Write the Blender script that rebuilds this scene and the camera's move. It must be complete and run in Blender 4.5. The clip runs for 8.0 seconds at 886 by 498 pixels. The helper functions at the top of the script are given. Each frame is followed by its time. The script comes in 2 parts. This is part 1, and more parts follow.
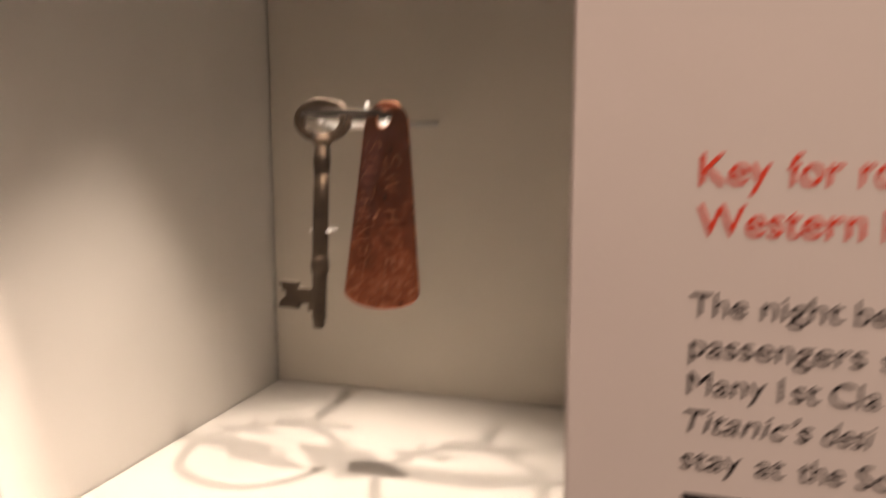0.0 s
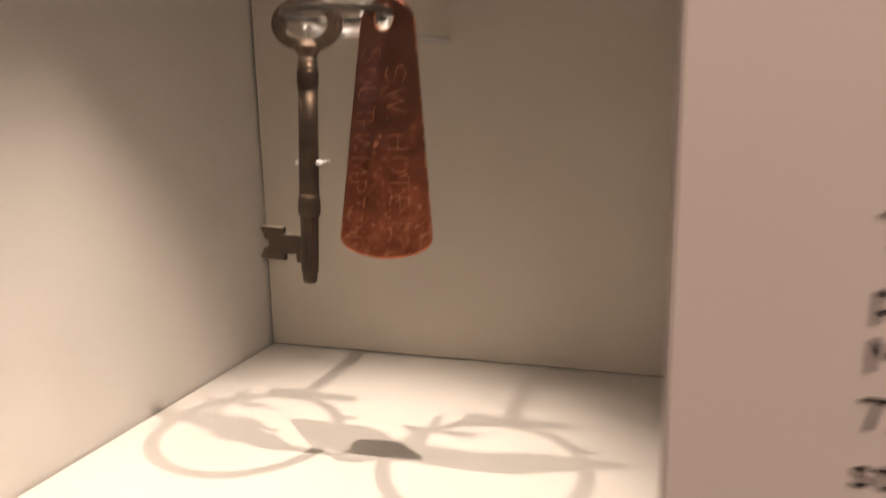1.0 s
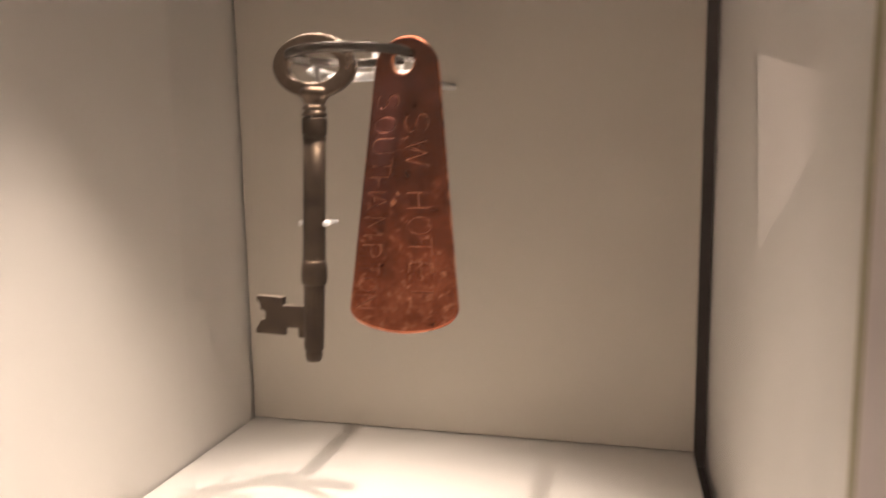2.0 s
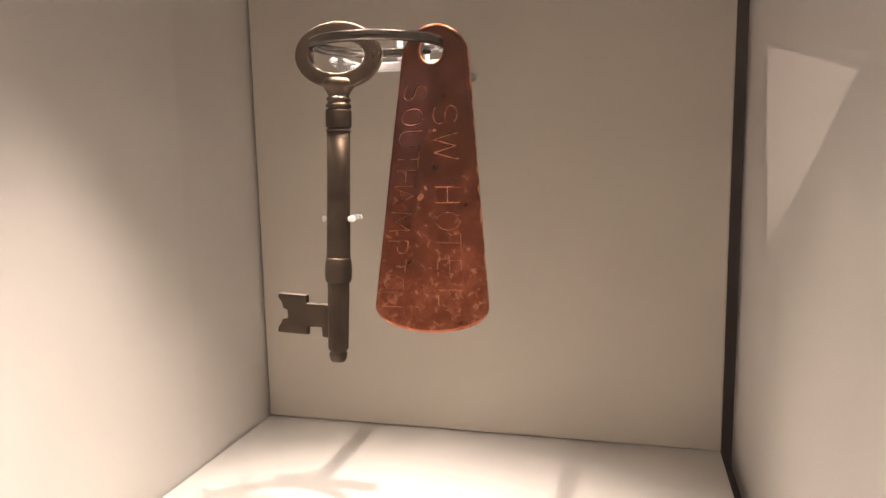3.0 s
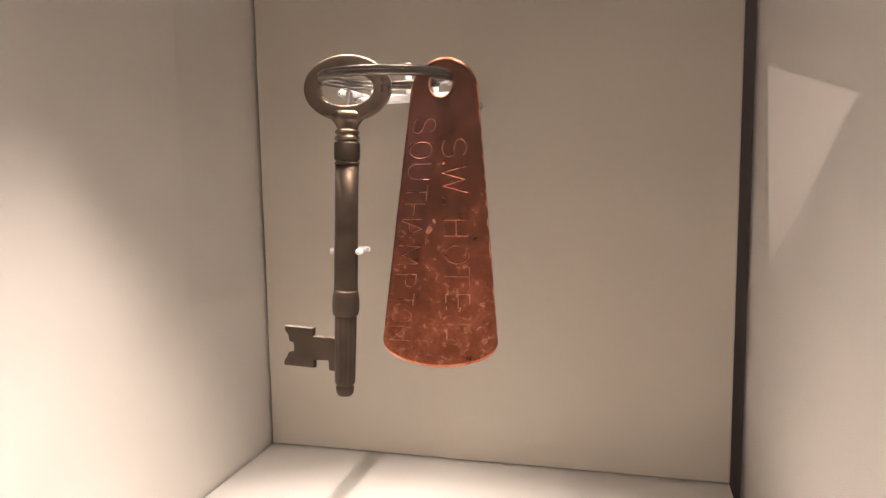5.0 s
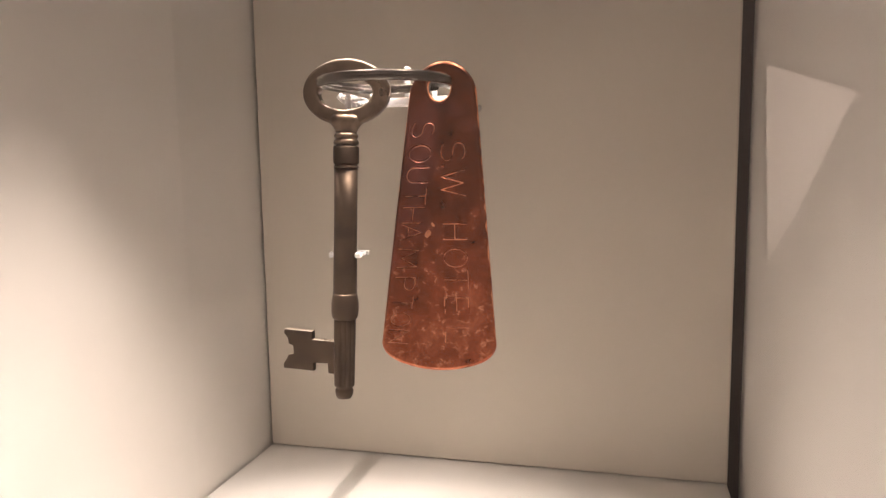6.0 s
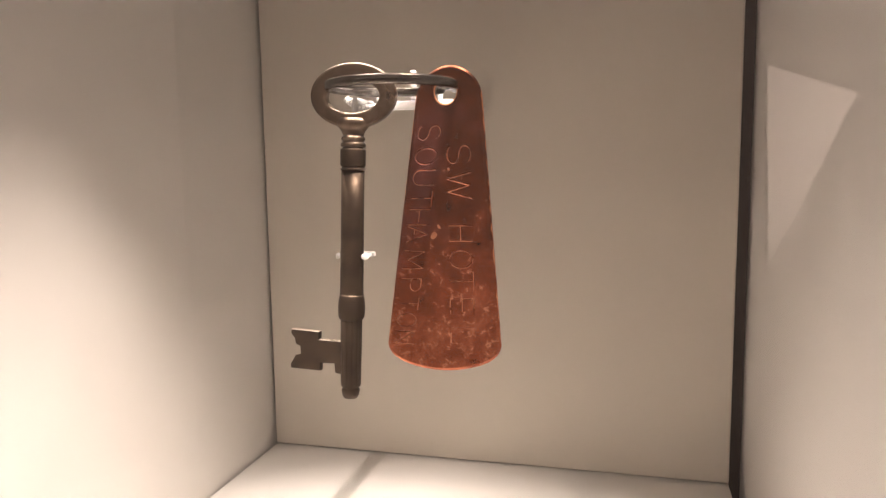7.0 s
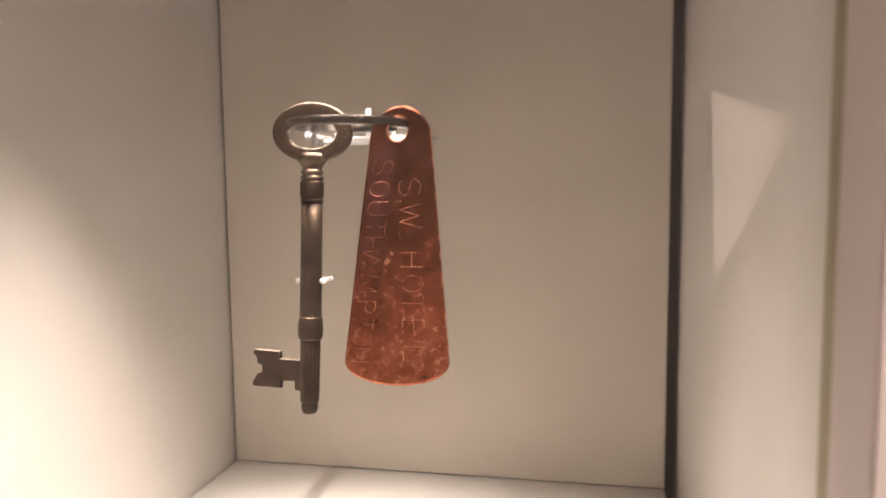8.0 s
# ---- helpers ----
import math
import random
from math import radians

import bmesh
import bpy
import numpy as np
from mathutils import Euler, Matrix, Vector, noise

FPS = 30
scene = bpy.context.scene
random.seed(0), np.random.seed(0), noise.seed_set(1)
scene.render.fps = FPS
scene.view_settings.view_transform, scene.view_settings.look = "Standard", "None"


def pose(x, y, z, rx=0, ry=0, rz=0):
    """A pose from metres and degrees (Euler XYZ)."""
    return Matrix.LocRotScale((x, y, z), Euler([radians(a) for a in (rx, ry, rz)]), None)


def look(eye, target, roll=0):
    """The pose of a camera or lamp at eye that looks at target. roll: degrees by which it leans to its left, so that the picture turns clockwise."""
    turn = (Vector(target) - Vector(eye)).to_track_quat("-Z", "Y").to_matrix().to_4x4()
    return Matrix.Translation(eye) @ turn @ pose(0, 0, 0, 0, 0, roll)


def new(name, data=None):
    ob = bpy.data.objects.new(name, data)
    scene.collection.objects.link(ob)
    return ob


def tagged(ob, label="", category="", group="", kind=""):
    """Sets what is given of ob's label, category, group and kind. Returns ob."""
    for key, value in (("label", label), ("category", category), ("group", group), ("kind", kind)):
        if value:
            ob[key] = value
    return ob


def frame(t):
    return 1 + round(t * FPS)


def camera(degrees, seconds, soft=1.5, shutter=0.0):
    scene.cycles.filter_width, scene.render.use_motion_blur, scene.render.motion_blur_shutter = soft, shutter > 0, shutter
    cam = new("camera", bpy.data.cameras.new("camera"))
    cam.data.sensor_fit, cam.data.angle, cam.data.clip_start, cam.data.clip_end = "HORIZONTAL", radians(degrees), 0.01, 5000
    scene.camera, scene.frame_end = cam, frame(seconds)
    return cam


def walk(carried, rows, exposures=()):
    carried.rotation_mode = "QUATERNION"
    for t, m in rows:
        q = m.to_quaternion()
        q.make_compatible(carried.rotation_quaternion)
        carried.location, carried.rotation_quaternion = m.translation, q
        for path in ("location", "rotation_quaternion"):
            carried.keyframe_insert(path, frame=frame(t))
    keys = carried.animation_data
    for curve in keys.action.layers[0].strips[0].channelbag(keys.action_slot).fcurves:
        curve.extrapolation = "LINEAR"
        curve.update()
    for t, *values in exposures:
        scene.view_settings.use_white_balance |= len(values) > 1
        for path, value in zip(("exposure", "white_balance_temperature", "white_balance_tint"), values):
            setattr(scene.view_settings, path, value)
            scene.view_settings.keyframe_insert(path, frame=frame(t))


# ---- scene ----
cam = camera(63.8, 8.0, soft=1.3, shutter=0.8)
PATH = [
    (0, (0.256, -0.439, 0.159), (-0.317, 1.459, -0.101), -0.0),
    (0.2, (0.252, -0.427, 0.155), (-0.353, 1.45, -0.174), -1.9),
    (0.5, (0.252, -0.396, 0.148), (-0.256, 1.517, -0.139), -2.1),
    (0.8, (0.245, -0.391, 0.148), (-0.28, 1.512, -0.172), 1.3),
    (1, (0.234, -0.379, 0.142), (-0.359, 1.493, -0.239), -1.1),
    (1.2, (0.222, -0.365, 0.132), (-0.299, 1.542, -0.173), -0.8),
    (1.5, (0.208, -0.355, 0.139), (-0.261, 1.56, -0.196), -1.7),
    (1.8, (0.209, -0.354, 0.15), (-0.268, 1.57, -0.119), -1.1),
    (2, (0.202, -0.351, 0.145), (-0.288, 1.571, -0.113), -0.9),
    (2.2, (0.2, -0.353, 0.143), (-0.307, 1.561, -0.141), -0.9),
    (3.5, (0.188, -0.341, 0.147), (-0.304, 1.579, -0.121), -1.1),
    (4, (0.188, -0.341, 0.148), (-0.305, 1.581, -0.107), -0.9),
    (5.5, (0.189, -0.344, 0.151), (-0.313, 1.579, -0.074), -0.9),
    (6, (0.189, -0.344, 0.152), (-0.308, 1.579, -0.083), -0.9),
    (6.5, (0.188, -0.347, 0.154), (-0.309, 1.578, -0.066), -0.8),
    (7, (0.188, -0.347, 0.153), (-0.31, 1.575, -0.083), -0.8),
    (7.5, (0.192, -0.348, 0.155), (-0.283, 1.581, -0.079), -1.0),
    (8, (0.195, -0.366, 0.158), (-0.189, 1.587, -0.031), -0.6),
]
walk(cam, [(t, look(eye, target, roll)) for t, eye, target, roll in PATH],
     [(0.0, -0.32, 6500, 10), (0.5, -0.32, 6500, 10), (1.0, -0.34, 6450, 10), (1.5, -0.22, 6350, 10), (2.2, 0.14, 6150, 10), (3.5, 0.22, 6020, 10), (4.2, 0.32, 5980, 10),
      (5.5, 0.38, 5930, 10), (6.5, 0.38, 5930, 10), (7.5, 0.40, 5930, 10), (8.0, 0.50, 5930, 10)])

# ---- light ----
world = bpy.data.worlds.new("world")
scene.world = world
world.use_nodes = True
world.node_tree.nodes["Background"].inputs[0].default_value = (0.9, 0.75, 0.62, 1)
world.node_tree.nodes["Background"].inputs[1].default_value = 0.02


def spot(eye, target, watts, size, blend, radius, color):
    data = bpy.data.lights.new("case_spot", "SPOT")
    data.energy, data.spot_size, data.spot_blend, data.shadow_soft_size, data.color = watts, radians(size), blend, radius, color
    ob = new("case_spot", data)
    ob.matrix_world = look(eye, target)
    return ob


# two small downlights in the lid of the case, tipped a little towards the glass
WARM = (1.0, 0.79, 0.645)
spot((0.171, -0.137, 0.345), (0.106, -0.178, 0.0), 5.6, 64, 0.85, 0.0006, WARM)
spot((0.066, -0.132, 0.343), (0.098, -0.170, 0.0), 5.2, 54, 0.65, 0.0006, WARM)

# the gallery's ceiling light behind and above the visitor
data = bpy.data.lights.new("gallery_light", "AREA")
data.shape, data.size, data.size_y, data.energy, data.color = "RECTANGLE", 0.30, 0.06, 136.0, (1.0, 0.74, 0.60)
gallery = new("gallery_light", data)
gallery.matrix_world = look((0.78, -0.352, 1.40), (0.42, -0.27, 0.0))


# ---- materials ----
def material(name, color, rough=0.5, metal=0.0):
    m = bpy.data.materials.new(name)
    m.use_nodes = True
    b = m.node_tree.nodes["Principled BSDF"]
    b.inputs["Base Color"].default_value = (*color, 1)
    b.inputs["Roughness"].default_value = rough
    b.inputs["Metallic"].default_value = metal
    return m, m.node_tree.nodes, m.node_tree.links, b


def noise_node(nodes, links, scale, detail=4.0, rough=0.55, distortion=0.0, stretch=None):
    co = nodes.new("ShaderNodeTexCoord")
    n = nodes.new("ShaderNodeTexNoise")
    n.inputs["Scale"].default_value = scale
    n.inputs["Detail"].default_value = detail
    n.inputs["Roughness"].default_value = rough
    n.inputs["Distortion"].default_value = distortion
    if stretch:
        mp = nodes.new("ShaderNodeMapping")
        mp.inputs["Scale"].default_value = stretch
        links.new(co.outputs["Object"], mp.inputs["Vector"])
        links.new(mp.outputs["Vector"], n.inputs["Vector"])
    else:
        links.new(co.outputs["Object"], n.inputs["Vector"])
    return n


def ramp_node(nodes, links, source, stops):
    r = nodes.new("ShaderNodeValToRGB")
    el = r.color_ramp.elements
    while len(el) < len(stops):
        el.new(0.5)
    for e, (p, c) in zip(el, stops):
        e.position, e.color = p, (*c, 1)
    links.new(source, r.inputs["Fac"])
    return r


def mix_node(nodes, links, fac, a, b, how="MIX"):
    m = nodes.new("ShaderNodeMix")
    m.data_type, m.blend_type = "RGBA", how
    if isinstance(fac, float):
        m.inputs[0].default_value = fac
    else:
        links.new(fac, m.inputs[0])
    for i, v in ((6, a), (7, b)):
        if isinstance(v, tuple):
            m.inputs[i].default_value = (*v, 1)
        else:
            links.new(v, m.inputs[i])
    return m.outputs[2]


def bump(nodes, links, b, source, strength, distance):
    n = nodes.new("ShaderNodeBump")
    n.inputs["Strength"].default_value, n.inputs["Distance"].default_value = strength, distance
    links.new(source, n.inputs["Height"])
    links.new(n.outputs["Normal"], b.inputs["Normal"])


def painted(name, color, rough=0.6, vary=0.06, grain=900, relief=0.00006):
    m, nodes, links, b = material(name, color, rough)
    big = noise_node(nodes, links, 14, 3)
    fine = noise_node(nodes, links, grain, 2)
    lo = tuple(c * (1 - vary) for c in color)
    hi = tuple(min(1, c * (1 + vary * 0.6)) for c in color)
    r = ramp_node(nodes, links, big.outputs["Fac"], [(0.3, lo), (0.7, hi)])
    links.new(r.outputs["Color"], b.inputs["Base Color"])
    rr = ramp_node(nodes, links, fine.outputs["Fac"], [(0.3, (rough - 0.08,) * 3), (0.7, (rough + 0.1,) * 3)])
    links.new(rr.outputs["Color"], b.inputs["Roughness"])
    bump(nodes, links, b, fine.outputs["Fac"], 0.25, relief)
    return m


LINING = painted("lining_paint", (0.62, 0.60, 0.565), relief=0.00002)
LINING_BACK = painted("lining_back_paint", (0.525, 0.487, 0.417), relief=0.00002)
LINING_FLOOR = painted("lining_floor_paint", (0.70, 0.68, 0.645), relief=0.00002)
DARK = painted("dark_carcass", (0.03, 0.022, 0.017), 0.7)
JAMB = painted("jamb_paint", (0.31, 0.28, 0.18), 0.55)
BOARD = painted("label_board", (0.74, 0.685, 0.65), 0.6, 0.03, 900, 0.00002)
PLASTER = painted("gallery_wall", (0.22, 0.20, 0.185), 0.8)
CARPET = painted("gallery_floor", (0.09, 0.077, 0.07), 0.9, 0.3, 400, 0.002)
INK_RED = painted("red_ink", (0.72, 0.055, 0.02), 0.5, 0.03)
INK_BLACK = painted("black_ink", (0.016, 0.013, 0.014), 0.5, 0.03)


def copper():
    """Brown patina with rubbed flecks, violet tarnish and fine pitting; reflected light is painted in as brighter
    colour towards the free end.
    """
    m, nodes, links, b = material("aged_copper", (0.40, 0.14, 0.07), 0.36, 0.9)
    clouds = noise_node(nodes, links, 70, 8, 0.7, 0.3)
    fine = noise_node(nodes, links, 700, 5, 0.7, 0.2)
    spots = noise_node(nodes, links, 330, 5, 0.75, 0.4)
    streak = noise_node(nodes, links, 420, 3, 0.6, 0.0, (1.0, 1.0, 0.10))
    co = nodes.new("ShaderNodeTexCoord")
    sep = nodes.new("ShaderNodeSeparateXYZ")
    links.new(co.outputs["Object"], sep.inputs[0])
    # painted reflection gradient: dark at the top, orange at the free end
    along = nodes.new("ShaderNodeMath")
    along.operation = "MULTIPLY_ADD"
    along.inputs[1].default_value, along.inputs[2].default_value = -5.2, 0.02
    links.new(sep.outputs["Z"], along.inputs[0])
    tone = nodes.new("ShaderNodeMath")
    tone.operation = "MULTIPLY_ADD"
    tone.inputs[1].default_value = 0.85
    links.new(clouds.outputs["Fac"], tone.inputs[0])
    links.new(along.outputs[0], tone.inputs[2])
    base = ramp_node(nodes, links, tone.outputs[0], [(0.34, (0.070, 0.022, 0.010)), (0.58, (0.135, 0.039, 0.017)), (0.80, (0.27, 0.072, 0.030)), (0.98, (0.46, 0.15, 0.072))])
    col = mix_node(nodes, links, 0.55, base.outputs["Color"], ramp_node(nodes, links, fine.outputs["Fac"], [(0.30, (0.55, 0.52, 0.50)), (0.70, (1.35, 1.3, 1.28))]).outputs["Color"], "MULTIPLY")
    gap = nodes.new("ShaderNodeMath")
    gap.operation = "MULTIPLY_ADD"
    gap.inputs[1].default_value = 0.30
    links.new(tone.outputs[0], gap.inputs[0])
    links.new(spots.outputs["Fac"], gap.inputs[2])
    fleck = ramp_node(nodes, links, gap.outputs[0], [(0.80, (0, 0, 0)), (0.92, (0.75, 0.75, 0.75))])
    col = mix_node(nodes, links, fleck.outputs["Color"], col, (0.80, 0.34, 0.18))
    purple = ramp_node(nodes, links, noise_node(nodes, links, 34, 3, 0.5, 0.3).outputs["Fac"], [(0.54, (0, 0, 0)), (0.70, (0.5, 0.5, 0.5))])
    col = mix_node(nodes, links, purple.outputs["Color"], col, (0.20, 0.085, 0.085))
    links.new(col, b.inputs["Base Color"])
    rr = ramp_node(nodes, links, clouds.outputs["Fac"], [(0.3, (0.24,) * 3), (0.7, (0.42,) * 3)])
    links.new(rr.outputs["Color"], b.inputs["Roughness"])
    add = nodes.new("ShaderNodeMath")
    add.operation = "ADD"
    links.new(streak.outputs["Fac"], add.inputs[0])
    links.new(spots.outputs["Fac"], add.inputs[1])
    both = nodes.new("ShaderNodeMath")
    both.operation = "MULTIPLY_ADD"
    both.inputs[1].default_value = 0.6
    links.new(fine.outputs["Fac"], both.inputs[0])
    links.new(add.outputs[0], both.inputs[2])
    bump(nodes, links, b, both.outputs[0], 0.35, 0.00016)
    return m


def old_metal(name, dark, light, rough, grain=(1.0, 1.0, 0.15), relief=0.3):
    m, nodes, links, b = material(name, light, rough, 0.95)
    clouds = noise_node(nodes, links, 110, 6, 0.65, 0.4)
    drawn = noise_node(nodes, links, 500, 3, 0.6, 0.0, grain)
    pits = noise_node(nodes, links, 900, 3, 0.7)
    r = ramp_node(nodes, links, clouds.outputs["Fac"], [(0.3, dark), (0.68, light)])
    links.new(r.outputs["Color"], b.inputs["Base Color"])
    rr = ramp_node(nodes, links, clouds.outputs["Fac"], [(0.3, (rough + 0.14,) * 3), (0.7, (rough - 0.06,) * 3)])
    links.new(rr.outputs["Color"], b.inputs["Roughness"])
    add = nodes.new("ShaderNodeMath")
    add.operation = "ADD"
    links.new(drawn.outputs["Fac"], add.inputs[0])
    links.new(pits.outputs["Fac"], add.inputs[1])
    bump(nodes, links, b, add.outputs[0], relief, 0.00012)
    return m


COPPER = copper()
# rubbed metal of rim and scar, and painted highlights in the letter grooves
COPPER_BRIGHT = old_metal("rubbed_or_glinting_copper", (0.50, 0.17, 0.08), (0.82, 0.38, 0.20), 0.30, (1, 1, 1), 0.08)
KEY_METAL = old_metal("worn_key_steel", (0.075, 0.056, 0.040), (0.22, 0.165, 0.118), 0.30, relief=0.10)
KEY_DARK = old_metal("dark_key_steel", (0.040, 0.029, 0.021), (0.105, 0.077, 0.054), 0.52, relief=0.2)
# pale steel that stands for lamp glints on the key's upper edges
KEY_GLINT = old_metal("key_edge_glint", (0.70, 0.60, 0.49), (0.92, 0.83, 0.71), 0.26, relief=0.05)
RING_METAL = old_metal("ring_steel", (0.07, 0.063, 0.055), (0.21, 0.19, 0.168), 0.16, (1, 1, 1), 0.02)


def clear(name, rough, ior, tint):
    m, nodes, links, b = material(name, tint, rough)
    b.inputs["Transmission Weight"].default_value = 1.0
    b.inputs["IOR"].default_value = ior
    return m


GLASS = clear("case_glass", 0.0, 1.45, (0.985, 0.995, 0.985))
ACRYLIC = clear("clear_acrylic", 0.12, 1.49, (0.98, 0.98, 0.97))
ACRYLIC.node_tree.nodes["Principled BSDF"].inputs["Transmission Weight"].default_value = 0.45


def milky(name, color, depth):
    """White translucent plastic that glows softly where a lamp shines into it."""
    m, nodes, links, b = material(name, color, 0.3)
    b.inputs["Subsurface Weight"].default_value = 1.0
    b.inputs["Subsurface Radius"].default_value = (1.0, 0.95, 0.9)
    b.inputs["Subsurface Scale"].default_value = depth
    return m


SLEEVE = milky("white_sleeve", (0.95, 0.94, 0.91), 0.002)
FROSTED = milky("frosted_acrylic", (0.96, 0.95, 0.93), 0.004)


def lit(name, color, strength):
    m, nodes, links, b = material(name, color, 0.6)
    b.inputs["Emission Color"].default_value = (*color, 1)
    b.inputs["Emission Strength"].default_value = strength
    return m


# ---- building helpers ----
def part(name, bm, mat, parent=None, label="", smooth=False):
    me = bpy.data.meshes.new(name)
    bm.normal_update()
    bm.to_mesh(me)
    bm.free()
    me.materials.append(mat)
    if smooth:
        me.polygons.foreach_set("use_smooth", [True] * len(me.polygons))
    ob = new(name, me)
    if parent is not None:
        ob.parent = parent
    if label:
        tagged(ob, label)
    return ob


def box(bm, x0, x1, y0, y1, z0, z1, bevel=0.0):
    r = bmesh.ops.create_cube(bm, size=1.0)
    bmesh.ops.scale(bm, vec=(x1 - x0, y1 - y0, z1 - z0), verts=r["verts"])
    bmesh.ops.translate(bm, vec=((x0 + x1) / 2, (y0 + y1) / 2, (z0 + z1) / 2), verts=r["verts"])
    if bevel:
        es = list({e for v in r["verts"] for e in v.link_edges})
        bmesh.ops.bevel(bm, geom=es, offset=bevel, segments=2, affect="EDGES", profile=0.5)
    return bm


def slab(name, mat, dims, bevel=0.0, parent=None, label="", category="", kind="structure"):
    ob = part(name, box(bmesh.new(), *dims, bevel), mat, parent)
    return tagged(ob, label, category, "", kind)


def lathe(bm, profile, seg=32, cap=True):
    """Rings of (z, radius) round the z axis."""
    rings = []
    for z, r in profile:
        rings.append([bm.verts.new((r * math.cos(2 * math.pi * i / seg), r * math.sin(2 * math.pi * i / seg), z)) for i in range(seg)])
    for a, b in zip(rings, rings[1:]):
        for i in range(seg):
            j = (i + 1) % seg
            bm.faces.new((a[i], a[j], b[j], b[i]))
    if cap:
        bm.faces.new(rings[0][::-1])
        bm.faces.new(rings[-1])
    bmesh.ops.recalc_face_normals(bm, faces=bm.faces)
    return bm


def prism(bm, outline, y0, y1, bevel=0.0):
    """A flat plate: an outline in x and z, from y0 to y1."""
    a = [bm.verts.new((x, y0, z)) for x, z in outline]
    b = [bm.verts.new((x, y1, z)) for x, z in outline]
    n = len(outline)
    fa, fb = bm.faces.new(a), bm.faces.new(b[::-1])
    for i in range(n):
        j = (i + 1) % n
        bm.faces.new((a[j], a[i], b[i], b[j]))
    bmesh.ops.recalc_face_normals(bm, faces=bm.faces)
    if bevel:
        rim = [e for e in bm.edges if any(f in (fa, fb) for f in e.link_faces)]
        bmesh.ops.bevel(bm, geom=rim, offset=bevel, segments=2, affect="EDGES", profile=0.5)
    return bm


def rod(bm, a, b, r, seg=16):
    a, b = Vector(a), Vector(b)
    q = (b - a).to_track_quat("Z", "Y").to_matrix().to_4x4()
    piece = bmesh.ops.create_cone(bm, cap_ends=True, segments=seg, radius1=r, radius2=r, depth=(b - a).length)
    bmesh.ops.transform(bm, matrix=Matrix.Translation((a + b) / 2) @ q, verts=piece["verts"])
    return bm


def empty(name, at):
    ob = new(name)
    ob.location = at
    ob.empty_display_size = 0.01
    return ob


def local(ob, base):
    ob.parent = base
    ob.matrix_parent_inverse = Matrix.Translation(base.location).inverted()
    return ob


# ---- the display case ----
TOP, HEAD = 0.36, 0.24
slab("wall_left", LINING, (-0.014, 0.0, -0.222, 0.012, -0.012, TOP), 0.0006, label="white painted side lining of the display case", category="wall")
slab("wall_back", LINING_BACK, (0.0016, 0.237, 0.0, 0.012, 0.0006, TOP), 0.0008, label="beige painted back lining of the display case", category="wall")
slab("wall_right", LINING, (0.2435, 0.256, -0.208, 0.012, -0.012, TOP), 0.0006, label="white painted side lining beside a dark gap", category="wall")
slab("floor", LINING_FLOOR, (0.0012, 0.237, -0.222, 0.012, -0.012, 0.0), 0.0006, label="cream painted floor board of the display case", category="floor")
slab("ceiling", LINING, (-0.014, 0.256, -0.222, 0.012, TOP + 0.0005, TOP + 0.012), label="plain painted lid of the display case", category="ceiling")

carcass = bmesh.new()
box(carcass, -0.03, 0.27, 0.014, 0.03, -0.03, TOP + 0.03)
box(carcass, -0.03, 0.27, -0.2215, 0.0138, -0.03, -0.0125)
tagged(part("wall_carcass", carcass, DARK), "dark outer carcass behind the lining boards", "wall", "", "structure")

slab("trim", JAMB, (0.2432, 0.256, -0.2220, -0.2085, -0.012, TOP), 0.0005, label="olive beige jamb strip beside the case opening", category="trim")

slab("trim_front", JAMB, (0.2432, 0.2558, -0.2415, -0.2222, -0.012, HEAD - 0.0005), 0.0005, label="olive beige front edge of the case opening", category="trim")

pane_frame = part("window_1", box(bmesh.new(), 0.0005, 0.2428, -0.236, -0.230, 0.0005, HEAD - 0.0005), GLASS)
tagged(pane_frame, "clear front glass of the display case", "window", "", "structure")
pane_frame.visible_shadow = False

# the gallery wall that the case is let into, and a plain room round the visitor
front = bmesh.new()
box(front, -1.1, 0.0, -0.242, -0.2225, -1.15, 1.45)
box(front, 0.2562, 1.5, -0.242, -0.2225, -1.15, 1.45)
# unseen header, brought down to keep the gallery light out of the case
box(front, 0.0, 0.2562, -0.242, -0.2225, HEAD, 1.45)
box(front, 0.0, 0.2562, -0.242, -0.2225, -1.15, -0.013)
tagged(part("wall_front", front, PLASTER), "plain gallery wall round the case opening, with an added unseen header", "wall", "", "structure")
slab("floor_gallery", CARPET, (-1.1, 1.5, -2.0, -0.242, -1.17, -1.15), label="dark carpeted gallery floor", category="floor")
slab("ceiling_gallery", PLASTER, (-1.1, 1.5, -2.0, -0.242, 1.45, 1.47), label="dim gallery ceiling", category="ceiling")
slab("wall_behind", PLASTER, (-1.1, 1.5, -2.02, -2.0, -1.15, 1.45), label="dim gallery wall behind the visitor", category="wall")
slab("wall_west", PLASTER, (-1.12, -1.1, -2.0, -0.242, -1.15, 1.45), label="dim gallery side wall", category="wall")
slab("wall_east", PLASTER, (1.5, 1.52, -2.0, -0.242, -1.15, 1.45), label="dim gallery side wall", category="wall")


# ---- an added glowing panel across the gallery, mirrored faintly in the front glass ----
PANEL_GLOW = lit("panel_glow_face", (1.0, 0.92, 0.86), 0.22)


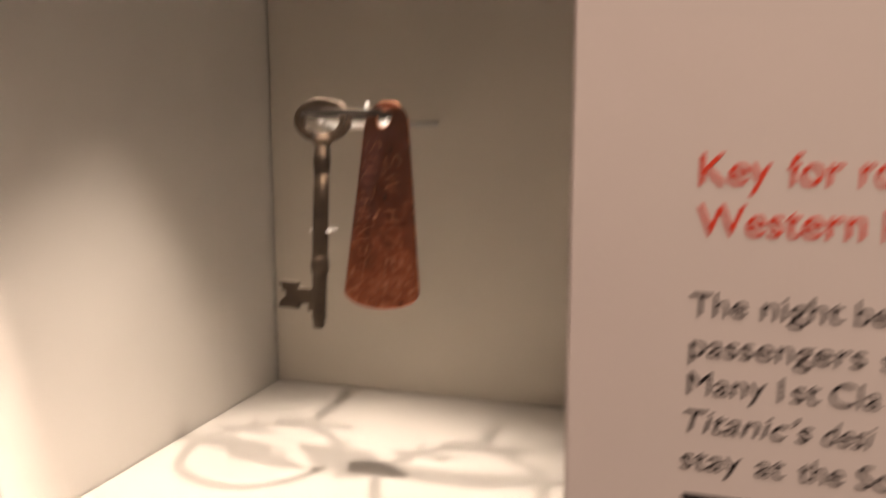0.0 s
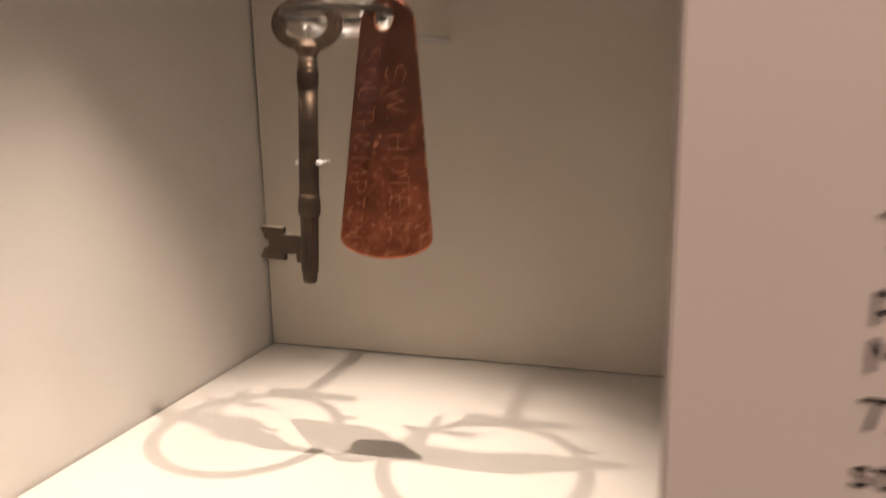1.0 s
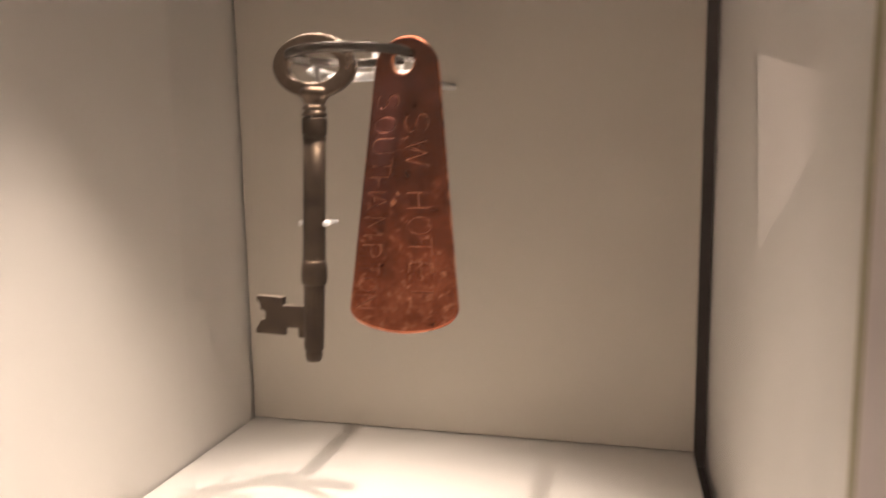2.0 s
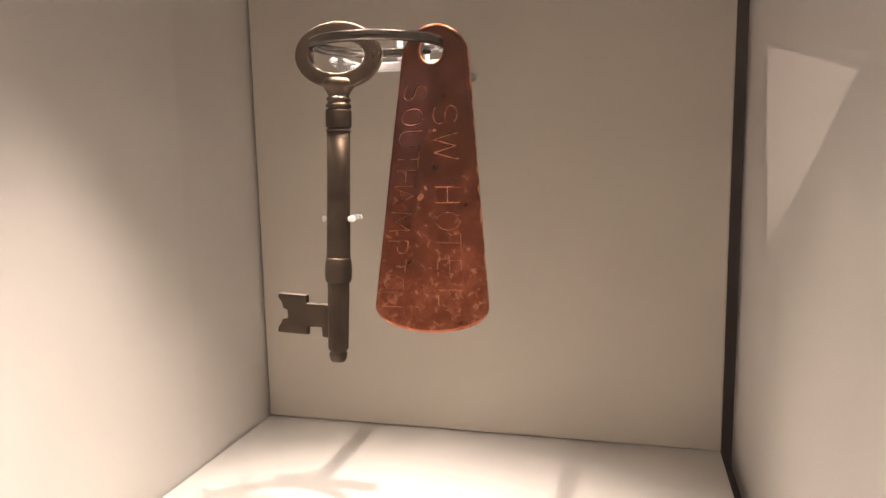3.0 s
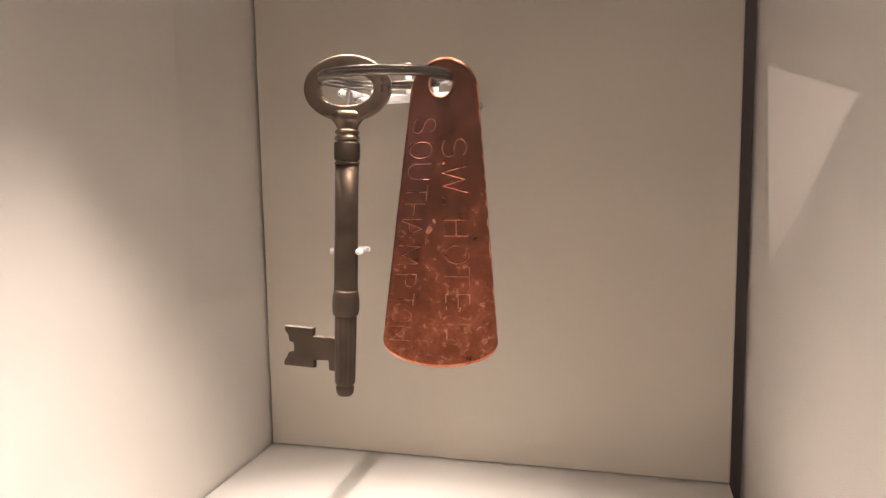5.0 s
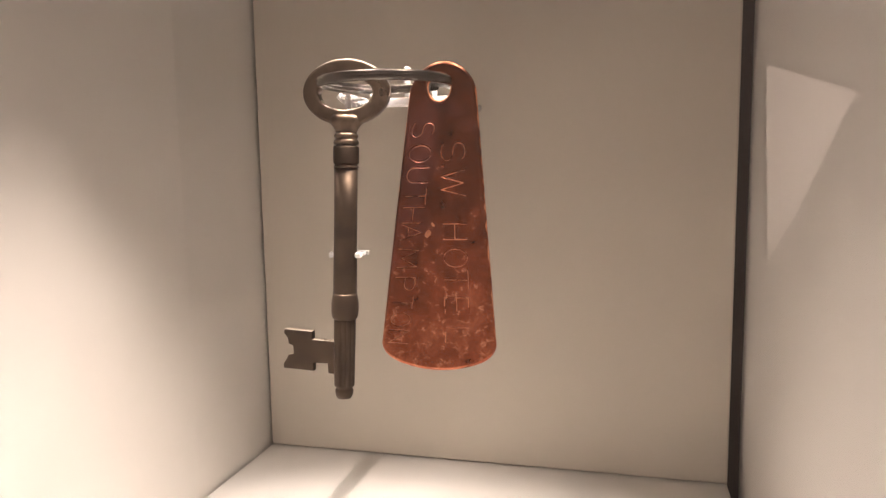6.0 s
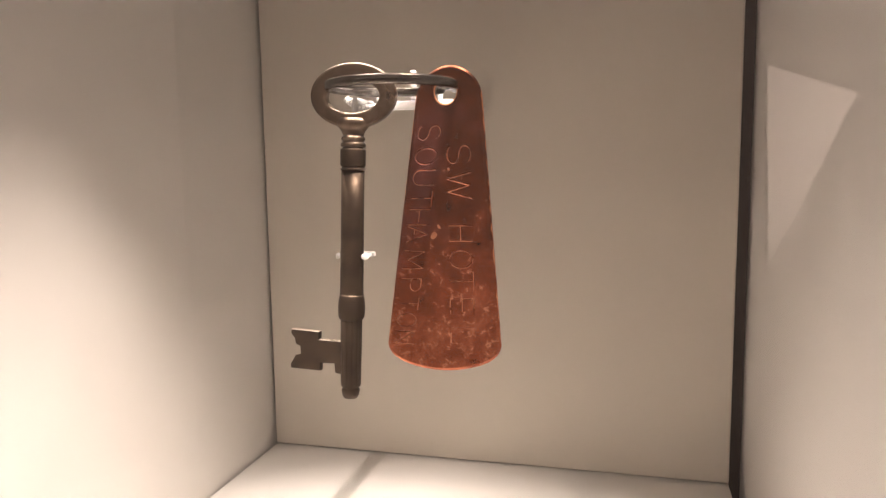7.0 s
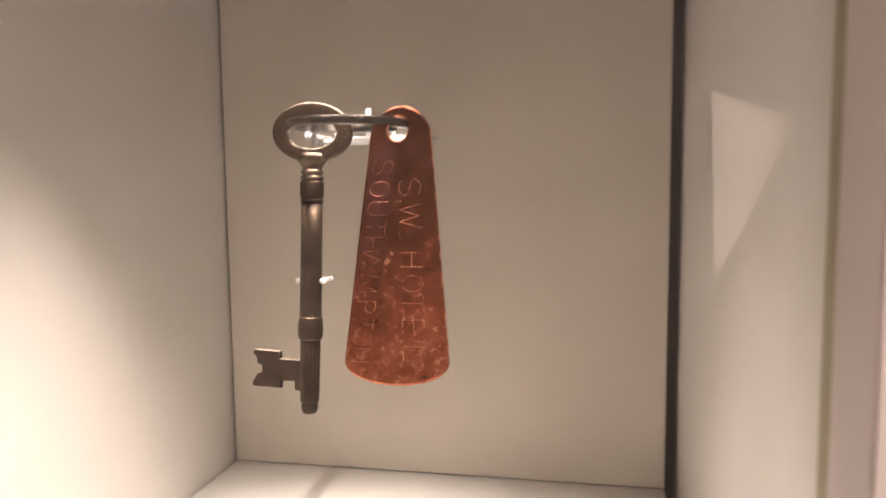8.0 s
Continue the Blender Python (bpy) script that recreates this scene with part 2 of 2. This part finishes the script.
def hung(name, label, category, outline, face, depth=0.03):
    """A flat lit thing on the far wall: a dark back box with a glowing front, its outline in x and z."""
    base = empty(name, (outline[0][0], -1.999, outline[0][1]))
    tagged(base, label, category)
    local(part("back_box", prism(bmesh.new(), outline, -1.999, -1.999 + depth, 0.002), DARK), base)
    cx, cz = sum(x for x, z in outline) / len(outline), sum(z for x, z in outline) / len(outline)
    inner = [(cx + (x - cx) * 0.97, cz + (z - cz) * 0.97) for x, z in outline]
    local(part("face", prism(bmesh.new(), inner, -1.999 + depth - 0.002, -1.999 + depth + 0.004), face), base)
    return base


# made-up glow, shaped to give the pale wedge reflected in the glass
hung("banner", "tapered glowing panel added on the far gallery wall for a reflection", "banner", [(0.50, 0.38), (0.70, 0.31), (0.58, 0.02), (0.52, -0.10)], PANEL_GLOW)


# ---- the printed label board ----
label_panel = empty("label_panel", (0.238, -0.242, 0.0))
tagged(label_panel, "pale pinkish printed label board beside the case opening", "sign")


local(part("board", box(bmesh.new(), 0.2350, 0.62, -0.260, -0.2422, -0.25, 0.42, 0.0006), BOARD), label_panel)


def word_mesh(words, x, width, base, cap, shear, bold):
    """The face of one word in the board's plane: its left end, width, base line and height of a capital in metres."""
    cu = bpy.data.curves.new("words", "FONT")
    cu.body, cu.extrude, cu.shear, cu.offset = words, 0.0, shear, bold
    tmp = bpy.data.objects.new("words", cu)
    scene.collection.objects.link(tmp)
    me = bpy.data.meshes.new_from_object(tmp.evaluated_get(bpy.context.evaluated_depsgraph_get()))
    bpy.data.objects.remove(tmp)
    x0, x1 = min(v.co.x for v in me.vertices), max(v.co.x for v in me.vertices)
    sx, sz = width / (x1 - x0), cap / 0.69
    for v in me.vertices:
        v.co = Vector((x + (v.co.x - x0) * sx, -0.26005, base + v.co.y * sz))
    return me


def printed(name, base, cap, words, mat, label, shear=0.0, bold=0.0):
    """One printed line out of words with their left and right ends."""
    bm = bmesh.new()
    for word, x0, x1 in words:
        me = word_mesh(word, x0, x1 - x0, base, cap, shear, bold)
        bm.from_mesh(me)
        bpy.data.meshes.remove(me)
    for f in bm.faces:
        f.smooth = False
    ext = bmesh.ops.extrude_face_region(bm, geom=bm.faces[:])
    bmesh.ops.translate(bm, vec=(0, 0.00012, 0), verts=[g for g in ext["geom"] if isinstance(g, bmesh.types.BMVert)])
    bmesh.ops.recalc_face_normals(bm, faces=bm.faces)
    return tagged(local(part(name, bm, mat), label_panel), label)


printed("heading", 0.1523, 0.0072, [("Key", 0.2652, 0.2807), ("for", 0.2843, 0.2956), ("ro", 0.299, 0.306)], INK_RED, "red printed heading", 0, 0.006)
printed("heading", 0.1403, 0.0072, [("Western", 0.2651, 0.3008), ("H", 0.3044, 0.3086)], INK_RED, "red printed heading", 0, 0.006)
printed("text_line", 0.1208, 0.0055, [("The", 0.2645, 0.2771), ("night", 0.2804, 0.2976), ("be", 0.3002, 0.307)], INK_BLACK, "black printed text", 0, 0.0)
printed("text_line", 0.1107, 0.0055, [("passengers", 0.2648, 0.3028), ("s", 0.3064, 0.309)], INK_BLACK, "black printed text", 0, 0.0)
printed("text_line", 0.1012, 0.0055, [("Many", 0.2647, 0.2822), ("1st", 0.2852, 0.2939), ("Cla", 0.2962, 0.3066)], INK_BLACK, "black printed text", 0, 0.0)
printed("text_line", 0.0916, 0.0055, [("Titanic\u2019s", 0.2642, 0.2929), ("desi", 0.2953, 0.3058)], INK_BLACK, "black printed text", 0.22, 0.0)
printed("text_line", 0.0819, 0.0055, [("stay", 0.264, 0.2776), ("at", 0.2812, 0.2874), ("the", 0.2905, 0.3001), ("So", 0.303, 0.3105)], INK_BLACK, "black printed text", 0, 0.0)
bars = bmesh.new()
for a, b in ((0.2644, 0.2895), (0.2923, 0.2994)):
    box(bars, a, b, -0.26005, -0.25990, 0.0716, 0.0754)
local(part("text_line", bars, INK_BLACK), label_panel)


# ---- the acrylic mount ----
mount = empty("display_mount", (0.1165, -0.103, 0.174))
tagged(mount, "clear acrylic mount on the back lining holding ring and key", "display mount")
RING = Vector((0.1150, -0.1255, 0.1780))
local(part("rod", rod(bmesh.new(), (0.1165, -0.1000, 0.1738), (0.1190, 0.001, 0.1790), 0.0020), ACRYLIC, smooth=False), mount)
plate = bmesh.new()
box(plate, 0.1060, 0.1300, -0.1045, -0.1010, 0.1722, 0.1752, 0.0006)
local(part("bar", plate, FROSTED, label="frosted white crossbar"), mount)
local(part("pin", box(bmesh.new(), 0.1146, 0.1164, -0.1040, -0.1015, 0.1752, 0.1856, 0.0005), FROSTED), mount)
local(part("pin", box(bmesh.new(), 0.1245, 0.1258, -0.1040, -0.1015, 0.1752, 0.1815, 0.0005), FROSTED), mount)
# a clear curved saddle under the ring, behind the bow's eye
saddle = bmesh.new()
for a0, a1 in zip(range(200, 340, 10), range(210, 350, 10)):
    rod(saddle, (0.1020 + 0.0085 * math.cos(radians(a0)), -0.1120, 0.1778 + 0.0052 * math.sin(radians(a0))), (0.1020 + 0.0085 * math.cos(radians(a1)), -0.1120, 0.1778 + 0.0052 * math.sin(radians(a1))), 0.0011, 10)
rod(saddle, (0.1020, -0.1120, 0.1726), (0.1085, -0.1025, 0.1736), 0.0011, 10)
local(part("saddle", saddle, ACRYLIC, smooth=True), mount)
# added white blobs in place of the glints in the clear acrylic
for x, z, r in ((0.0968, 0.1752, 0.0010), (0.1074, 0.1752, 0.0011), (0.1336, 0.1772, 0.0012)):
    nub = bmesh.new()
    bmesh.ops.create_uvsphere(nub, u_segments=12, v_segments=8, radius=r)
    bmesh.ops.transform(nub, matrix=Matrix.Translation((x, -0.1135, z)) @ Matrix.Diagonal((1.7, 1.0, 0.8, 1)), verts=nub.verts)
    local(part("glint_blob", nub, SLEEVE, smooth=True), mount)
local(part("stalk", rod(rod(bmesh.new(), (0.0985, -0.1195, 0.1235), (0.1003, -0.1195, 0.1748), 0.0010), (0.1003, -0.1200, 0.1745), (0.1003, -0.1040, 0.1745), 0.0010), ACRYLIC), mount)
clip = bmesh.new()
box(clip, 0.0945, 0.1058, -0.1200, -0.1185, 0.1224, 0.1240, 0.0004)
box(clip, 0.0947, 0.0957, -0.1241, -0.1200, 0.1226, 0.1237)
box(clip, 0.1040, 0.1050, -0.1241, -0.1200, 0.1226, 0.1237)
local(part("clip", clip, ACRYLIC), mount)
for x0, x1 in ((0.0942, 0.0954), (0.1032, 0.1056)):
    local(part("prong", box(bmesh.new(), x0, x1, -0.1265, -0.1240, 0.1221, 0.1241, 0.0008), SLEEVE, smooth=True), mount)


# ---- the split ring ----
ring = empty("split_ring", RING)
tagged(ring, "flat steel split ring lying level through key and tag", "key ring")
bm = bmesh.new()
R, TURNS, SEG, SIDES = 0.0198, 1.93, 180, 12
loops = []
for i in range(SEG + 1):
    f = i / SEG
    a = 2 * math.pi * TURNS * f + 0.9
    z = (min(max((f - 0.47) / 0.06, 0), 1) - 0.5) * 0.00125
    c, s_ = math.cos(a), math.sin(a)
    loops.append([bm.verts.new(((R + 0.00140 * math.cos(k)) * c, (R + 0.00140 * math.cos(k)) * s_, z + 0.00100 * math.sin(k)))
                  for k in (2 * math.pi * j / SIDES for j in range(SIDES))])
for a, b in zip(loops, loops[1:]):
    for j in range(SIDES):
        k = (j + 1) % SIDES
        bm.faces.new((a[j], b[j], b[k], a[k]))
bm.faces.new(loops[0])
bm.faces.new(loops[-1][::-1])
bmesh.ops.recalc_face_normals(bm, faces=bm.faces)
part("coil", bm, RING_METAL, ring, smooth=True)


# ---- the key ----
key = empty("key", (0.1009, -0.1225, 0.1757))
key.rotation_euler = (radians(-2.4), radians(1.4), 0)
tagged(key, "old worn steel door key hanging from a split ring", "key")


def paint_glint(ob):
    """Paints the glints of the overhead lamps as pale steel on the narrow edges that turn upwards."""
    ob.data.materials.append(KEY_GLINT)
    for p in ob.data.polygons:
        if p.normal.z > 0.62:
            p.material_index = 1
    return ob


# bow: a flat oval ring with rounded faces
bm = bmesh.new()
N, M = 96, 24
loops = []
for i in range(N):
    a = 2 * math.pi * i / N
    c, s_ = math.cos(a), math.sin(a)
    ox, oz, ix, iz = 0.0147 * c, 0.0106 * s_, 0.0092 * c, 0.0052 * s_ - 0.0004
    mx, mz, hx, hz = (ox + ix) / 2, (oz + iz) / 2, (ox - ix) / 2, (oz - iz) / 2
    row = []
    for j in range(M):
        k = 2 * math.pi * j / M
        u, v = math.cos(k), math.sin(k)
        u = math.copysign(abs(u) ** 0.42, u)
        v = math.copysign(abs(v) ** 0.38, v)
        row.append(bm.verts.new((mx + hx * u, 0.0021 * v, mz + hz * u)))
    loops.append(row)
for i in range(N):
    a, b = loops[i], loops[(i + 1) % N]
    for j in range(M):
        k = (j + 1) % M
        bm.faces.new((a[j], b[j], b[k], a[k]))
bmesh.ops.recalc_face_normals(bm, faces=bm.faces)
paint_glint(part("bow", bm, KEY_METAL, key, "flat oval bow of worn steel with glints painted on its upper edges", smooth=True))

# a flattened shoulder that flares from the neck into the bow
bm = lathe(bmesh.new(), [(-0.0072, 0.0050), (-0.0088, 0.0060), (-0.0098, 0.0057), (-0.0106, 0.0049), (-0.0116, 0.0041), (-0.0128, 0.0036), (-0.0136, 0.0035)])
bmesh.ops.scale(bm, vec=(1, 0.62, 1), verts=bm.verts)
part("shoulder", bm, KEY_METAL, key, "bright flared shoulder under the bow", smooth=True)
part("neck", lathe(bmesh.new(), [(-0.0128, 0.0031), (-0.0133, 0.0036), (-0.0138, 0.0040), (-0.0143, 0.0040), (-0.0147, 0.0036), (-0.0150, 0.0035),
                                 (-0.0153, 0.0038), (-0.0158, 0.0042), (-0.0164, 0.0042), (-0.0168, 0.0037)]), KEY_METAL, key, "turned neck with bright rings", smooth=True)
part("collar", lathe(bmesh.new(), [(-0.0166, 0.0034), (-0.0172, 0.0034), (-0.0173, 0.0041), (-0.0177, 0.0042), (-0.0200, 0.0042), (-0.0226, 0.0042), (-0.0229, 0.0040), (-0.0231, 0.0036), (-0.0235, 0.0036),
                                   (-0.0237, 0.0041), (-0.0242, 0.0041), (-0.0244, 0.0038)]), KEY_DARK, key, "brown turned collar", smooth=True)
part("shank", lathe(bmesh.new(), [(-0.0243, 0.0038), (-0.0400, 0.0038), (-0.0640, 0.0039), (-0.0665, 0.0039)]), KEY_DARK, key, "dark brown shank", smooth=True)
part("band", lathe(bmesh.new(), [(-0.0655, 0.0039), (-0.0662, 0.0041), (-0.0668, 0.0042), (-0.0676, 0.0044), (-0.0690, 0.0045), (-0.0715, 0.0045), (-0.0728, 0.0044), (-0.0733, 0.0042), (-0.0736, 0.0041), (-0.0742, 0.0035)]), KEY_DARK, key, smooth=True)

# lower end of the shank with shallow flutes
bm = bmesh.new()
rings = []
SEG = 96
for z, r, d in ((-0.0735, 0.0035, 0.0), (-0.0750, 0.0036, 0.0002), (-0.0800, 0.0036, 0.0003), (-0.0880, 0.0035, 0.0003), (-0.0960, 0.0034, 0.0002), (-0.0966, 0.0033, 0.0), (-0.0970, 0.0027, 0.0), (-0.0976, 0.0027, 0.0),
                (-0.0980, 0.0031, 0.0), (-0.0998, 0.0028, 0.0), (-0.1007, 0.0023, 0.0), (-0.1008, 0.0012, 0.0)):
    rings.append([bm.verts.new(((r - d * max(0, math.cos(12 * a))) * math.cos(a), (r - d * max(0, math.cos(12 * a))) * math.sin(a), z)) for a in (2 * math.pi * i / SEG for i in range(SEG))])
for a, b in zip(rings, rings[1:]):
    for i in range(SEG):
        j = (i + 1) % SEG
        bm.faces.new((a[i], a[j], b[j], b[i]))
bm.faces.new(rings[0][::-1])
bm.faces.new(rings[-1])
bmesh.ops.recalc_face_normals(bm, faces=bm.faces)
part("pin_end", bm, KEY_DARK, key, "fluted dark lower end of the shank", smooth=True)

bit = [(-0.0020, -0.0816), (-0.0112, -0.0815), (-0.0112, -0.0788), (-0.0213, -0.0785), (-0.0215, -0.0800), (-0.0201, -0.0815), (-0.0198, -0.0835), (-0.0181, -0.0842), (-0.0180, -0.0868),
       (-0.0198, -0.0872), (-0.0206, -0.0890), (-0.0216, -0.0905), (-0.0215, -0.0920), (-0.0107, -0.0922), (-0.0107, -0.0895), (-0.0056, -0.0893), (-0.0053, -0.0925), (-0.0020, -0.0930)]
paint_glint(part("bit", prism(bmesh.new(), bit, -0.0013, 0.0013, 0.00030), KEY_DARK, key, "notched flat bit of dark steel with glints painted on its upper edges"))


# ---- the copper tag with its stamped words ----
def arc(cx, cy, rx, ry, a0, a1, n=8):
    return [(cx + rx * math.cos(radians(a0 + (a1 - a0) * i / n)), cy + ry * math.sin(radians(a0 + (a1 - a0) * i / n))) for i in range(n + 1)]


STROKES = {
    "H": "0,0 0,1|.7,0 .7,1|0,.5 .7,.5", "T": "0,1 .8,1|.4,1 .4,0", "E": ".6,1 0,1 0,0 .6,0|0,.5 .5,.5", "L": "0,1 0,0 .6,0", "A": "0,0 .4,1 .8,0|.15,.36 .65,.36",
    "M": "0,0 .05,1 .45,.2 .85,1 .9,0", "N": "0,0 0,1 .7,0 .7,1", "W": "0,1 .25,0 .5,.9 .75,0 1,1", ".": "0,.02 .1,.02|0,.08 .1,.08|.05,.02 .05,.08",
}


def strokes(ch):
    if ch == "O":
        return [arc(0.4, 0.5, 0.4, 0.5, 0, 360, 16)]
    if ch == "S":
        return [arc(0.32, 0.75, 0.28, 0.25, 30, 270, 9) + arc(0.32, 0.25, 0.3, 0.25, 90, -150, 9)]
    if ch == "U":
        return [[(0, 1), (0, 0.35)] + arc(0.35, 0.35, 0.35, 0.35, 180, 360, 8) + [(0.7, 1)]]
    if ch == "P":
        return [[(0, 0), (0, 1), (0.35, 1)] + arc(0.35, 0.74, 0.27, 0.26, 90, -90, 6) + [(0, 0.48)]]
    return [[tuple(float(q) for q in p.split(",")) for p in s.split()] for s in STROKES[ch].split("|")]


TAG_Y = -0.1188
tag = empty("key_tag", (0.1314, TAG_Y, 0.1764))
tag.rotation_euler = (radians(-3.6), radians(-0.6), 0)
tagged(tag, "tapered worn copper key tag stamped with hotel lettering", "key tag")

segs = []


def stamp(words, base0, base1, cap0, cap1):
    """Letters that run down the tag, their tops to the right: each with the heights where it begins and ends. The base line and the
    height of a letter go from their first to their second value along the word."""
    first, last = words[0][1], words[-1][2]
    for ch, z0, z1 in words:
        f = (first - (z0 + z1) / 2) / (first - last)
        base, cap = base0 + (base1 - base0) * f, cap0 + (cap1 - cap0) * f
        lines = strokes(ch)
        wide = max(p for line in lines for p, q in line)
        lean = (base1 - base0) / (first - last)
        for line in lines:
            pts = [(base + q * cap + lean * (p / wide - 0.5) * (z0 - z1), z0 - p / wide * (z0 - z1)) for p, q in line]
            segs.extend(zip(pts, pts[1:]))


stamp([("S", 0.1588, 0.1528), (".", 0.1513, 0.1506), ("W", 0.1499, 0.1415), (".", 0.1384, 0.1377), ("H", 0.1327, 0.1277), ("O", 0.1246, 0.1189), ("T", 0.1178, 0.1117), ("E", 0.1090, 0.1038), ("L", 0.0994, 0.0937)],
      0.1317, 0.1328, 0.0078, 0.0078)
stamp([("S", 0.1654, 0.1607), ("O", 0.1579, 0.1527), ("U", 0.1508, 0.1460), ("T", 0.1444, 0.1389), ("H", 0.1380, 0.1330), ("A", 0.1325, 0.1273), ("M", 0.1245, 0.1184), ("P", 0.1152, 0.1111), ("T", 0.1090, 0.1049),
       ("O", 0.1037, 0.0992), ("N", 0.0978, 0.0935)], 0.1224, 0.1129, 0.0076, 0.0068)

Z_TOP, Z_BOT = 0.1842, 0.0852


NU, NV = 300, 840
HOLE = (0.1316, 0.1757, 0.0036, 0.0039)
us = np.sin(np.linspace(-0.5, 0.5, NU + 1) * math.pi)
vs = 0.7 * np.linspace(0, 1, NV + 1) + 0.3 * (0.5 - 0.5 * np.cos(np.linspace(0, 1, NV + 1) * math.pi))
low_edge = Z_BOT + 0.0050 * us ** 2 + 0.0040 * (1 - np.sqrt(np.clip(1 - np.abs(us) ** 9, 0, 1)))
top_edge = 0.1742 + (Z_TOP - 0.1742) * np.sqrt(np.clip(1 - us ** 2, 0, 1))
height = low_edge[None, :] + (top_edge - low_edge)[None, :] * vs[:, None]
f = (0.175 - height) / (0.175 - 0.092)
left, right = 0.1213 - 0.0108 * f, 0.1432 + 0.0060 * f
grid = np.stack(((left + right) / 2 + (right - left) / 2 * us[None, :], height), axis=-1)
margin = np.minimum(np.minimum(height - low_edge[None, :], top_edge[None, :] - height), (right - left) / 2 * (1 - np.abs(us))[None, :]).reshape(-1)
flat = grid.reshape(-1, 2).copy()
near = np.full(len(flat), 1.0)
for (ax, az), (bx, bz) in segs:
    d = np.array((bx - ax, bz - az))
    rel = flat - (ax, az)
    k = np.clip((rel @ d) / max(d @ d, 1e-12), 0, 1)
    near = np.minimum(near, np.hypot(rel[:, 0] - k * d[0], rel[:, 1] - k * d[1]))
W2 = 0.00023
press = -0.00045 * np.clip(1 - (near / W2) ** 2, 0, 1) + 0.00004 * np.exp(-((near - 0.00042) / 0.00014) ** 2)
hx, hz, ha, hb = HOLE
rx, rz = (flat[:, 0] - hx) / ha, (flat[:, 1] - hz) / hb
rho = np.hypot(rx, rz)
pull = (rho > 0.86) & (rho < 1.07)
flat[pull, 0] = hx + rx[pull] / rho[pull] * ha
flat[pull, 1] = hz + rz[pull] / rho[pull] * hb
inside = rho <= 0.86
u = np.tile(us, NV + 1)
rim = np.clip(1 - margin / 0.0009, 0, 1)
dent = np.array([noise.noise(Vector((x * 60, 0.3, z * 40))) * 0.00014 + noise.noise(Vector((x * 220, 1.7, z * 220))) * 0.00005 for x, z in flat])
dished = 0.0009 * (u ** 2)
edge_round = -0.0006 * rim ** 2 + 0.00012 * np.exp(-((margin - 0.0012) / 0.0005) ** 2)
lip = 0.0004 * np.exp(-((rho - 1.12) / 0.12) ** 2)
face_y = -(0.0007 + press + dent + edge_round + lip) + dished * 0.8
verts_f = [(x - 0.1318, y, z - 0.1760) for (x, z), y in zip(flat, face_y)]
back_y = 0.0007 - dent + dished * 0.8
verts_b = [(x - 0.1318, y, z - 0.1760) for (x, z), y in zip(flat, back_y)]
n0 = len(verts_f)
faces, count = [], {}
for j in range(NV):
    for i in range(NU):
        a = j * (NU + 1) + i
        q = (a, a + 1, a + NU + 2, a + NU + 1)
        if any(inside[k] for k in q):
            continue
        faces.append(q)
        for e in zip(q, q[1:] + q[:1]):
            count[e] = 1
sides = [(b, a, a + n0, b + n0) for a, b in count if (b, a) not in count]
faces += [tuple(k + n0 for k in reversed(q)) for q in faces] + sides
me = bpy.data.meshes.new("plate")
me.from_pydata(verts_f + verts_b, [], faces)
me.materials.append(COPPER)
me.materials.append(COPPER_BRIGHT)
me.polygons.foreach_set("use_smooth", [True] * len(me.polygons))
# the rubbed rim shows brighter metal; the letter grooves get it as painted highlights
wear = np.array([noise.noise(Vector((x * 330, 4.1, z * 330))) for x, z in flat])
scar = np.hypot((flat[:, 0] - 0.1273) / 0.0015, (flat[:, 1] - 0.1303) / 0.0012)
bright = (near < 0.00008 + 0.00014 * wear) | ((margin < 0.00012 + 0.00045 * wear) & (flat[:, 1] > 0.096)) | (scar < 0.85 + 2.4 * wear) | (np.abs(rho - 1.05) < 0.05 + 0.06 * wear)
nf = (len(faces) - len(sides)) // 2
me.polygons.foreach_set("material_index", [1 if i < nf and sum(bright[k] for k in q) > 1 else 0 for i, q in enumerate(faces)])
bm = bmesh.new()
bm.from_mesh(me)
bmesh.ops.delete(bm, geom=[v for v in bm.verts if not v.link_faces], context="VERTS")
bmesh.ops.recalc_face_normals(bm, faces=bm.faces)
bm.to_mesh(me)
bm.free()
plate = new("plate", me)
plate.parent = tag
